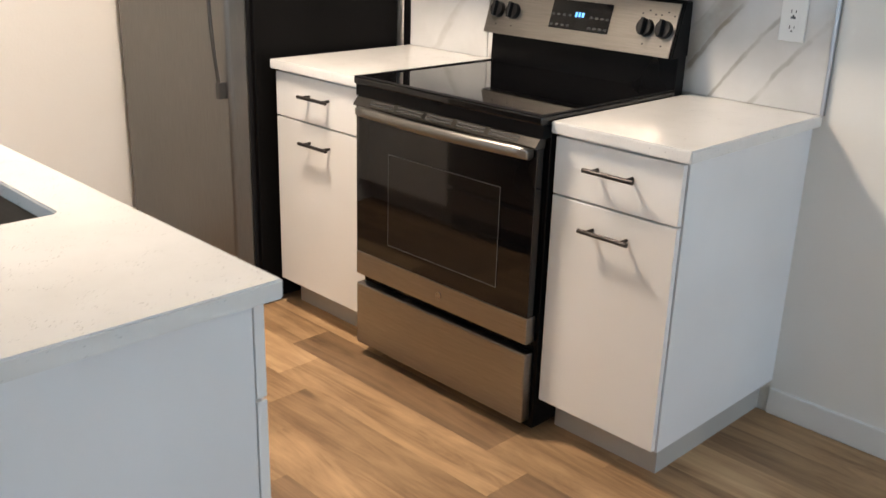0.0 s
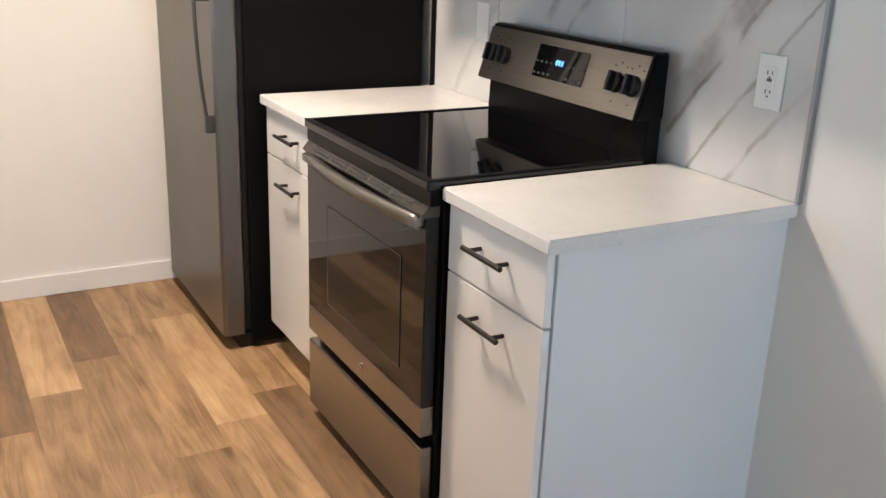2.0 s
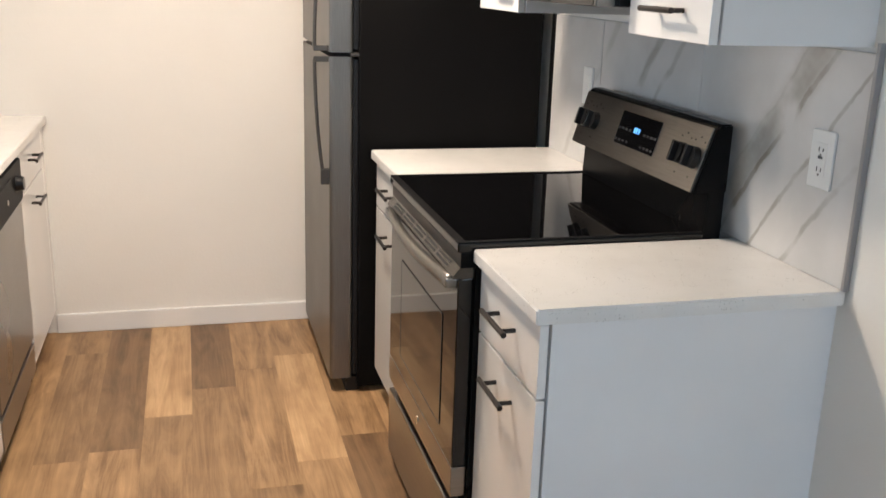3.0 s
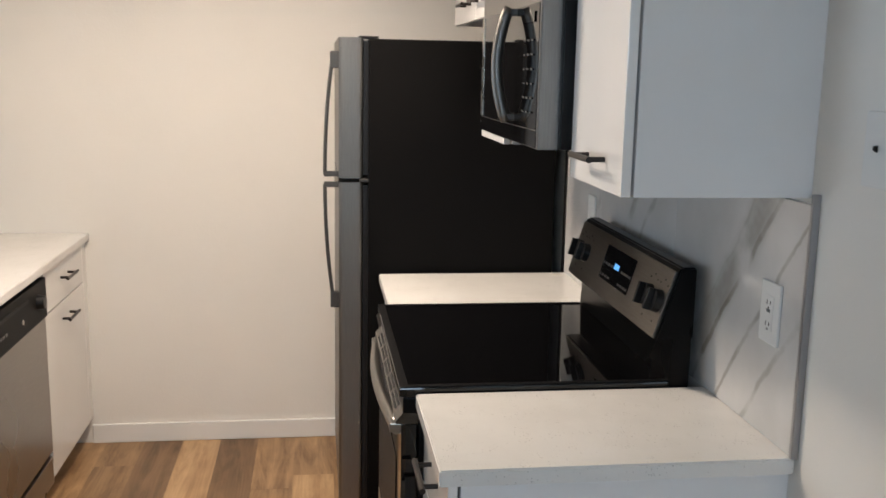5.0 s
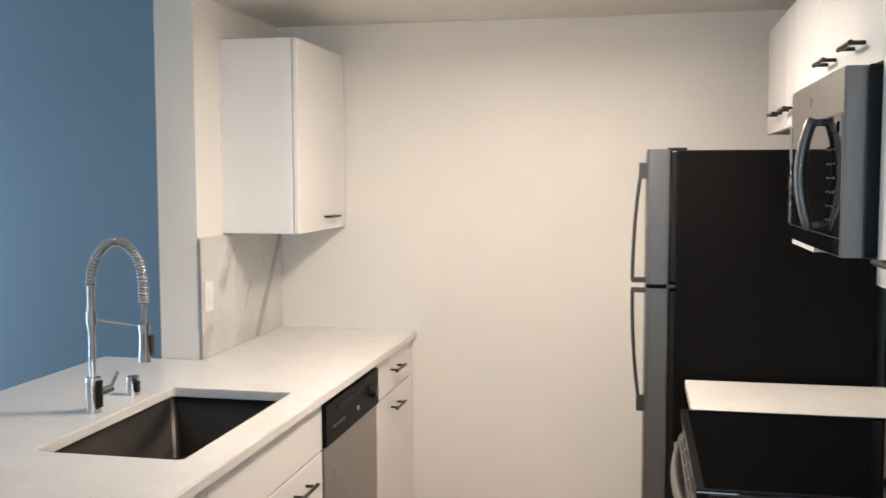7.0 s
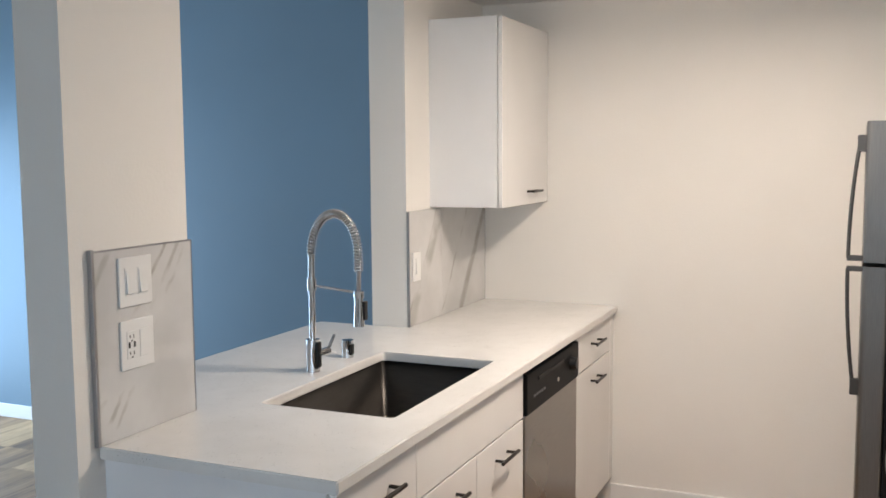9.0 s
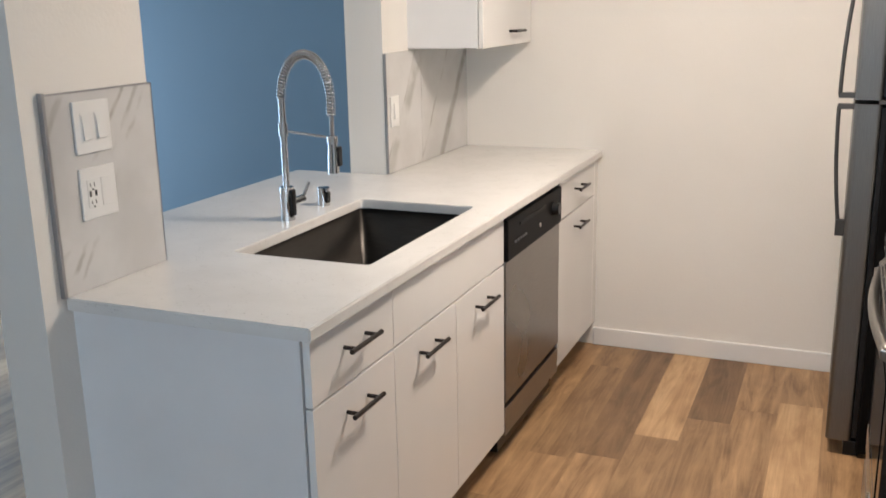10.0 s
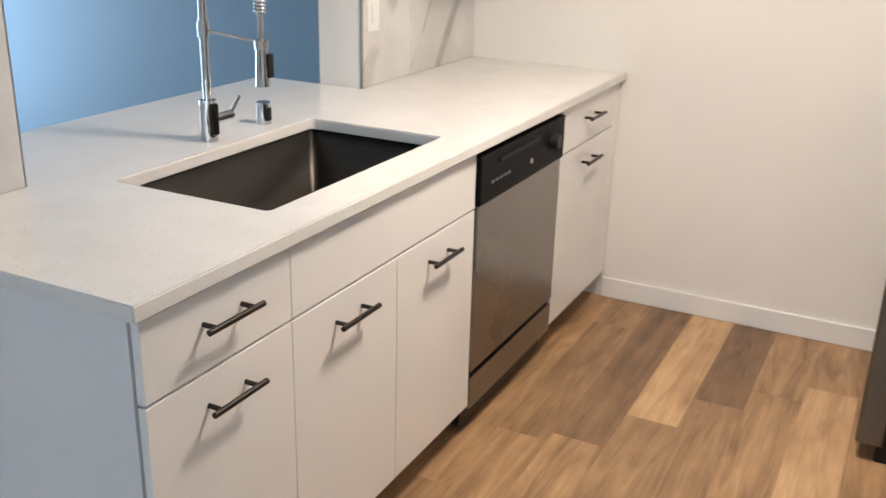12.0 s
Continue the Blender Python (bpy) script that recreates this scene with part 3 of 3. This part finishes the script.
# ---------------------------------------------------------------- dishwasher
dw = thing("dishwasher", "stainless dishwasher with black control panel under the worktop", "dishwasher")
DX0, DX1 = -2.584, -1.940
part("body", box(DX0 + 0.004, DX1 - 0.004, 0.60, FS - 0.03, 0.03, 0.870), BLACK_PLASTIC, dw)
part("door", box(DX0, DX1, FS - 0.03, FS + 0.004, 0.222, 0.722, 0.004), STEEL, dw)
panel = part("control_panel", box(DX0, DX1, FS - 0.03, FS + 0.012, 0.725, 0.866, 0.006), PANEL_BLACK, dw, "black control panel")
part("pocket_handle", box(-2.36, -2.06, FS + 0.0125, FS + 0.016, 0.826, 0.838, 0.001), DARK_HOLE, panel)
part("dial", rod((-2.475, FS + 0.012, 0.80), (-2.475, FS + 0.036, 0.80), 0.026, 0.022, 24), BLACK_PLASTIC, panel)
for i in range(5):
    part("button", box(-2.13 + 0.028 * i - 0.009, -2.13 + 0.028 * i + 0.009, FS + 0.0122, FS + 0.0145, 0.776, 0.784), GREY_KEYS, panel)
part("badge", rod((-2.30, FS + 0.012, 0.775), (-2.30, FS + 0.014, 0.775), 0.009), STEEL_LIGHT, panel)
part("kick_panel", box(DX0, DX1, FS - 0.03, FS + 0.002, 0.100, 0.202, 0.003), STEEL, dw)
part("toe_kick", box(DX0, DX1, FS - 0.12, FS - 0.10, 0.0, 0.100), BLACK_PLASTIC, dw)

# ---------------------------------------------------------------- range
rng = thing("range", "stainless electric range with black glass cooktop", "range")
RX0, RX1 = -1.864, -1.122
part("body", box(RX0, RX1, 2.336, 2.942, 0.02, 0.905, 0.003), BLACK, rng, "black enamel sides")
part("cooktop", box(RX0, RX1, 2.293, 2.895, 0.905, 0.926, 0.004), BLACK_GLASS, rng, "black glass cooktop")
for x0, x1, y0, y1 in ((RX0, RX0 + 0.014, 2.293, 2.895), (RX1 - 0.014, RX1, 2.293, 2.895), (RX0 + 0.014, RX1 - 0.014, 2.293, 2.313)):
    part("cooktop_edge", box(x0, x1, y0, y1, 0.9262, 0.929, 0.001), PANEL_BLACK, rng)
part("front_rail", box(RX0, RX1, 2.301, 2.337, 0.868, 0.904, 0.003), BLACK, rng)
vent = part("vent_strip", prism([(2.336, 0.867), (2.303, 0.867), (2.286, 0.847), (2.286, 0.841), (2.336, 0.841)], "x", RX0 + 0.006, RX1 - 0.010), VENT_STEEL, rng, "stainless vent strip above the door")
for i in range(5):
    for lo, hi in ((0.18, 0.42), (0.56, 0.80)):       # two rows of slots on the sloping face
        x = RX0 + 0.075 + i * 0.122
        ya, yb, za, zb2 = 2.303 - 0.017 * lo, 2.303 - 0.017 * hi, 0.867 - 0.020 * lo, 0.867 - 0.020 * hi
        part("vent_slot", prism([(ya, za + 0.0007), (yb, zb2 + 0.0007), (yb + 0.002, zb2 - 0.002), (ya + 0.002, za - 0.002)], "x", x, x + 0.104), DARK_HOLE, vent)
door = part("oven_door", box(RX0 + 0.004, RX1 - 0.012, 2.299, 2.335, 0.368, 0.840, 0.003), BLACK_GLASS, rng, "black glass oven door")
part("window", box(-1.708, -1.253, 2.2975, 2.2995, 0.425, 0.715, 0.001, 1), WINDOW_GLASS, door)
for a, b, c, d in ((-1.708, -1.708 + 0.0016, 0.425, 0.715), (-1.253 - 0.0016, -1.253, 0.425, 0.715), (-1.708, -1.253, 0.425, 0.425 + 0.0016), (-1.708, -1.253, 0.715 - 0.0016, 0.715)):
    part("window_border", box(a, b, 2.2969, 2.2974, c, d), GREY_KEYS, door)
low_trim = part("door_trim", box(RX0 + 0.004, RX1 - 0.012, 2.298, 2.335, 0.290, 0.3675, 0.003), STEEL, rng, "brushed stainless strip")
part("badge", rod((-1.478, 2.2985, 0.330), (-1.478, 2.295, 0.330), 0.011), STEEL_LIGHT, low_trim)
bow = [(RX0 + 0.03 + (RX1 - RX0 - 0.06) * k / 24, 2.290 - 0.022 * math.sin(math.pi * k / 24), 0.826) for k in range(25)]
hd = part("oven_handle", tube(bow, 0.0135, 12, 1.25), HANDLE_STEEL, rng, "bowed satin steel oven handle")
for x in (RX0 + 0.045, RX1 - 0.045):
    part("handle_bracket", box(x - 0.02, x + 0.02, 2.274, 2.330, 0.815, 0.838, 0.005), HANDLE_STEEL, hd)
part("drawer", box(RX0 + 0.004, RX1 - 0.012, 2.298, 2.335, 0.045, 0.258, 0.006), STEEL, rng, "stainless storage drawer")
part("back_riser", prism([(2.895, 0.905), (2.895, 0.935), (2.899, 1.030), (2.942, 1.030), (2.942, 0.905)], "x", RX0 + 0.004, RX1 - 0.004, 0.002), BLACK, rng)
guard = part("backguard", prism([(2.857, 1.022), (2.903, 1.176), (2.911, 1.184), (2.944, 1.184), (2.944, 1.022)], "x", RX0, RX1, 0.004), BLACK, rng)


def on_guard(x0, x1, s0, s1, out, thick, bevel=0.001):
    """A plate on the sloping backguard face; s runs up the slope from 0 to 1."""
    a, b = Vector((0, 2.857, 1.022)), Vector((0, 2.903, 1.176))
    nrm = Vector((0, -(b - a).z, (b - a).y)).normalized()
    q = [a.lerp(b, s0) + nrm * out, a.lerp(b, s1) + nrm * out, a.lerp(b, s1) + nrm * (out + thick), a.lerp(b, s0) + nrm * (out + thick)]
    return prism([(v.y, v.z) for v in q], "x", x0, x1, bevel)


part("face_plate", on_guard(RX0 + 0.003, RX1 - 0.010, 0.01, 0.985, 0.0002, 0.004), STEEL, guard, "stainless control fascia")
disp = part("display", on_guard(-1.590, -1.360, 0.28, 0.84, 0.0045, 0.002), BLACK_GLASS, guard, "black glass clock display")
for i, (x, s) in enumerate(((-1.489, 0.58), (-1.477, 0.58), (-1.464, 0.58))):
    part("digit", on_guard(x - 0.0042, x + 0.0042, s - 0.045, s + 0.045, 0.0068, 0.0006, 0), DISPLAY, disp, "glowing blue clock digit")
for i in range(4):
    for j in range(2):
        part("key", on_guard(-1.586 + 0.022 * i, -1.574 + 0.022 * i, 0.33 + 0.2 * j, 0.37 + 0.2 * j, 0.0068, 0.0005, 0), DIM_PRINT, disp)
        part("key", on_guard(-1.436 + 0.020 * i, -1.424 + 0.020 * i, 0.33 + 0.2 * j, 0.37 + 0.2 * j, 0.0068, 0.0005, 0), DIM_PRINT, disp)
for x in (-1.813, -1.746, -1.230, -1.166):
    for dx, q in ((0.0, 0.80), (-0.022, 0.74), (0.022, 0.74), (0.0, 0.19)):
        part("mark", on_guard(x + dx - 0.003, x + dx + 0.003, q, q + 0.025, 0.0044, 0.0004, 0), DIM_PRINT, guard)
    c = Vector((x, 2.879, 1.099))
    nrm = Vector((0, -0.961, 0.276))
    k = part("knob", rod(c, c + nrm * 0.020, 0.027, 0.025, 24), BLACK_PLASTIC, guard, "black control knob")
    kb = box(-0.005, 0.005, -0.025, 0.025, 0.0, 0.022, 0.002)
    bmesh.ops.transform(kb, matrix=Matrix.Translation(c + nrm * 0.014) @ nrm.to_track_quat("Z", "Y").to_matrix().to_4x4(), verts=kb.verts[:])
    part("grip", kb, BLACK_PLASTIC, k)

# ---------------------------------------------------------------- refrigerator
fr = thing("refrigerator", "stainless top-freezer fridge with charcoal sides", "refrigerator")
GX0, GX1, GY = -3.160, -2.392, 2.192
part("body", box(GX0, GX1, 2.291, 2.942, 0.02, 1.699, 0.006), FRIDGE_SIDE, fr, "charcoal textured cabinet sides")
part("base_grille", box(GX0 + 0.02, GX1 - 0.02, 2.251, 2.301, 0.0, 0.055, 0.003), BLACK_PLASTIC, fr)


def fridge_door(name, z0, z1, h0, h1):
    d = part(name, prism(rounded(GX0 - 0.002, GX1 - 0.008, GY, 2.275, 0.016, 6), "z", z0, z1), STEEL_V, fr, "brushed stainless door")
    for fc in d.data.polygons:
        fc.use_smooth = False
    part("gasket", box(GX0 + 0.01, GX1 - 0.018, 2.275, 2.291, z0 + 0.01, z1 - 0.01), BLACK_PLASTIC, d)
    hx, split = GX1 - 0.040, 1.229
    pts = [(hx, GY - 0.046 + 0.030 * abs((h0 + (h1 - h0) * k / 20 - split) / 0.43) ** 2.2, h0 + (h1 - h0) * k / 20) for k in range(21)]
    h = part("door_handle", tube(pts, 0.0085, 10, 0.75, (0, 1, 0)), DARK_METAL, d, "bowed steel handle")
    outer, inner = (h1, h0) if h1 > split else (h0, h1)
    part("handle_end", box(hx - 0.012, hx + 0.012, GY - 0.028, GY + 0.004, outer - 0.028, outer + 0.028, 0.004), DARK_METAL, h)
    part("handle_end", box(hx - 0.009, hx + 0.009, GY - 0.050, GY + 0.004, inner - 0.009, inner + 0.009, 0.003), DARK_METAL, h)


fridge_door("freezer_door", 1.236, 1.703, 1.248, 1.630)
fridge_door("fridge_door", 0.058, 1.222, 0.810, 1.212)
part("hinge", box(GX1 - 0.05, GX1 - 0.004, 2.262, 2.305, 1.223, 1.235, 0.003), DARK_METAL, fr)
part("hinge", box(GX1 - 0.07, GX1 - 0.012, 2.258, 2.325, 1.699, 1.708, 0.003), BLACK_PLASTIC, fr)

# ---------------------------------------------------------------- microwave
mw = thing("microwave", "stainless over-the-range microwave with bowed front", "microwave")
MX0, MX1 = -1.786, -1.081
part("body", box(MX0, MX1, 2.613, YN - 0.004, 1.441, 1.832, 0.003), BLACK, mw, "black enamel casing")
FX0, FX1 = MX0, MX1 - 0.020       # the front is a little narrower than the casing


def bowed(x0, x1, y_end, sag, thick, n=14):
    def yy(x):
        u = (x - FX0) / (FX1 - FX0) * 2 - 1
        return y_end - sag * (1 - u * u)
    xs = [x0 + (x1 - x0) * k / n for k in range(n + 1)]
    return [(x, yy(x)) for x in xs] + [(x, yy(x) + thick) for x in reversed(xs)]


part("frame", prism(bowed(FX0, FX1, 2.570, 0.003, 0.046), "z", 1.440, 1.832, 0.003), STEEL_V, mw, "brushed stainless front")
glass_door = part("door_glass", prism(bowed(FX0 + 0.035, FX1 - 0.012, 2.5685, 0.003, 0.003), "z", 1.480, 1.738), BLACK_GLASS, mw, "black glass door and keypad")
part("edge_strip", prism(bowed(FX0 + 0.002, FX0 + 0.033, 2.567, 0.003, 0.004, 4), "z", 1.482, 1.738), STEEL_LIGHT, mw, "bright steel strip along the door")
hx = -1.330
grip = part("handle", tube([(hx, 2.549 - 0.025 * math.sin(math.pi * k / 16) ** 0.8, 1.488 + 0.250 * k / 16) for k in range(17)], 0.011, 10, 1.2, (0, 1, 0)), STEEL_V, mw, "bowed vertical steel handle")
for z in (1.497, 1.729):
    part("handle_bracket", box(hx - 0.010, hx + 0.010, 2.540, 2.569, z - 0.008, z + 0.008, 0.003), DARK_METAL, grip)
for i in range(6):
    for j in range(3):
        part("key", box(-1.240 + 0.036 * j, -1.222 + 0.036 * j, 2.5648, 2.5658, 1.512 + 0.030 * i, 1.516 + 0.030 * i), DIM_PRINT, glass_door)
part("display", box(-1.245, -1.145, 2.5648, 2.5658, 1.700, 1.722), WINDOW_GLASS, glass_door)
part("badge", rod((-1.47, 2.5685, 1.785), (-1.47, 2.5655, 1.785), 0.011, n=20), STEEL_LIGHT, mw, "small round badge")
part("lower_band", prism(bowed(FX0 + 0.004, FX1 - 0.012, 2.5685, 0.003, 0.003), "z", 1.443, 1.478), BLACK_GLASS, mw, "black lower band")

# ---------------------------------------------------------------- switches and outlets
def wall_plate(name, cx, cz, wall, out, w, h, label, units):
    """units: rows of (kind, offset along x)."""
    p = thing(name, label, name.replace("_", " "))
    y = sorted((wall, wall + out * 0.006))
    part("plate", box(cx - w / 2, cx + w / 2, y[0], y[1], cz - h / 2, cz + h / 2, 0.0025, 2), WHITE_PLASTIC, p)
    for kind, dx in units:
        y = sorted((wall + out * 0.006, wall + out * 0.0075))
        insert = part("insert", box(cx + dx - 0.0165, cx + dx + 0.0165, y[0], y[1], cz - 0.034, cz + 0.034, 0.0006, 1), WHITE_PLASTIC, p)
        if kind == "rocker":
            a, b = wall + out * 0.0075, wall + out * 0.0125
            part("rocker", prism([(a, cz - 0.030), (b, cz - 0.028), (a + out * 0.001, cz + 0.030), (a, cz + 0.030)], "x", cx + dx - 0.013, cx + dx + 0.013), WHITE_PLASTIC, insert)
        if kind in ("outlet", "usb"):
            y = sorted((wall + out * 0.0076, wall + out * 0.0082))
            for s in (-1, 1):
                zc = cz + s * 0.0205
                for ddx, hh in ((-0.0065, 0.0045), (0.0065, 0.0035)):
                    part("slot", box(cx + dx + ddx - 0.0011, cx + dx + ddx + 0.0011, y[0], y[1], zc - hh, zc + hh), DARK_HOLE, insert)
                part("slot", box(cx + dx - 0.0022, cx + dx + 0.0022, y[0], y[1], zc - s * 0 - 0.0125, zc - 0.0085), DARK_HOLE, insert)
            for s in (-1, 1):
                if kind == "usb":
                    part("usb_port", box(cx + dx + s * 0.009 - 0.003, cx + dx + s * 0.009 + 0.003, y[0], y[1], cz - 0.007, cz + 0.007), DARK_HOLE, insert)
                else:
                    part("button", box(cx + dx - 0.007, cx + dx + 0.007, y[0], y[1] + 0.0006, cz + s * 0.0045 - 0.003, cz + s * 0.0045 + 0.003), GREY_KEYS if s > 0 else WHITE_PLASTIC, insert)
    return p


NF, SF = YN - 0.0113, PY1 + 0.0113     # tile faces
wall_plate("light_switch", -0.798, 1.297, SF, 1, 0.116, 0.122, "white double rocker switch on the marble tile", [("rocker", -0.023), ("rocker", 0.023)])
wall_plate("outlet", -0.797, 1.142, SF, 1, 0.116, 0.122, "white outlet with ports beside a blank rocker", [("usb", 0.023), ("blank", -0.023)])
wall_plate("light_switch", -2.432, 1.154, SF, 1, 0.072, 0.118, "white single rocker switch on the corner tile", [("rocker", 0)])
wall_plate("outlet", -0.828, 1.158, NF, -1, 0.074, 0.118, "white wall outlet on the marble backsplash", [("outlet", 0)])
wall_plate("light_switch", -2.035, 1.168, NF, -1, 0.072, 0.118, "white blank plate on the backsplash by the range", [("blank", 0)])
sw = wall_plate("light_switch", -0.548, 1.488, YN, -1, 0.072, 0.118, "white toggle switch on the painted wall", [])
part("toggle", prism([(YN - 0.006, 1.484), (YN - 0.012, 1.488), (YN - 0.011, 1.494), (YN - 0.006, 1.495)], "x", -0.5505, -0.5455), BLACK_PLASTIC, sw, "small dark toggle")

# ---------------------------------------------------------------- ceiling light
lamp = thing("ceiling_light", "round flush ceiling light with lit white diffuser", "ceiling light")
part("pan", rod((LX, LY, ZC - 0.025), (LX, LY, ZC), 0.17, n=40), TRIM, lamp)
part("diffuser", rod((LX, LY, ZC - 0.095), (LX, LY, ZC - 0.025), 0.12, 0.16, 40), DIFFUSER, lamp)

# ---------------------------------------------------------------- floor planks
floor = bpy.data.objects["floor"]
PW = 0.160
shared_planks = {}


def plank(x0, x1, y0, y1, material):
    key = (round(x1 - x0, 2), round(y1 - y0, 3), material.name)
    if key not in shared_planks:
        w, d = x1 - x0, y1 - y0
        shared_planks[key] = mesh_of("plank", box(-w / 2, w / 2, -d / 2, d / 2, -0.006, 0.0), material)
    ob = new("plank", shared_planks[key])
    ob.parent = floor
    ob.location = ((x0 + x1) / 2, (y0 + y1) / 2, 0)


rnd = random.Random(11)
WOODS = [OAK_LIGHT, OAK_MID, OAK_MID, OAK_WARM, OAK_WARM, OAK_DARK]
# rows by their lower edge: the known butt joints from the end wall on, and each plank's tone
KNOWN = {
    1: ([-2.60, -1.70], [OAK_WARM, OAK_WARM, OAK_MID]),
    2: ([-2.95, -2.05], [OAK_MID, OAK_MID, OAK_WARM]),
    3: ([-2.10, -1.20], [OAK_DARK, OAK_WARM, OAK_MID]),
    4: ([-2.32, -1.42], [OAK_LIGHT, OAK_MID, OAK_DARK]),
    5: ([-2.53, -1.62], [OAK_DARK, OAK_MID, OAK_WARM]),
    6: ([-2.68, -1.77], [OAK_WARM, OAK_WARM, OAK_MID]),
    7: ([-2.80, -1.91, -1.0], [OAK_WARM, OAK_LIGHT, OAK_WARM, OAK_DARK]),
    8: ([-2.95, -2.06, -1.15], [OAK_WARM, OAK_WARM, OAK_DARK, OAK_MID]),
}
y = 1.059 - PW * 29
row = -28
while y < YN:
    joints, tones = KNOWN.get(row, ([XW + rnd.uniform(0.2, 0.9)], []))
    joints, tones = list(joints), list(tones)
    while joints[-1] < XE:
        joints.append(joints[-1] + 0.915)
    joints[-1] = XE
    y0, y1 = max(y, YS), min(y + PW, YN)
    x0 = XW
    for i, x1 in enumerate(joints):
        m = tones[i] if i < len(tones) else rnd.choice(WOODS)
        if y1 - y0 > 0.01 and x1 - x0 > 0.01:
            plank(x0, x1, y0, y1, m)
        x0 = x1
    y += PW
    row += 1
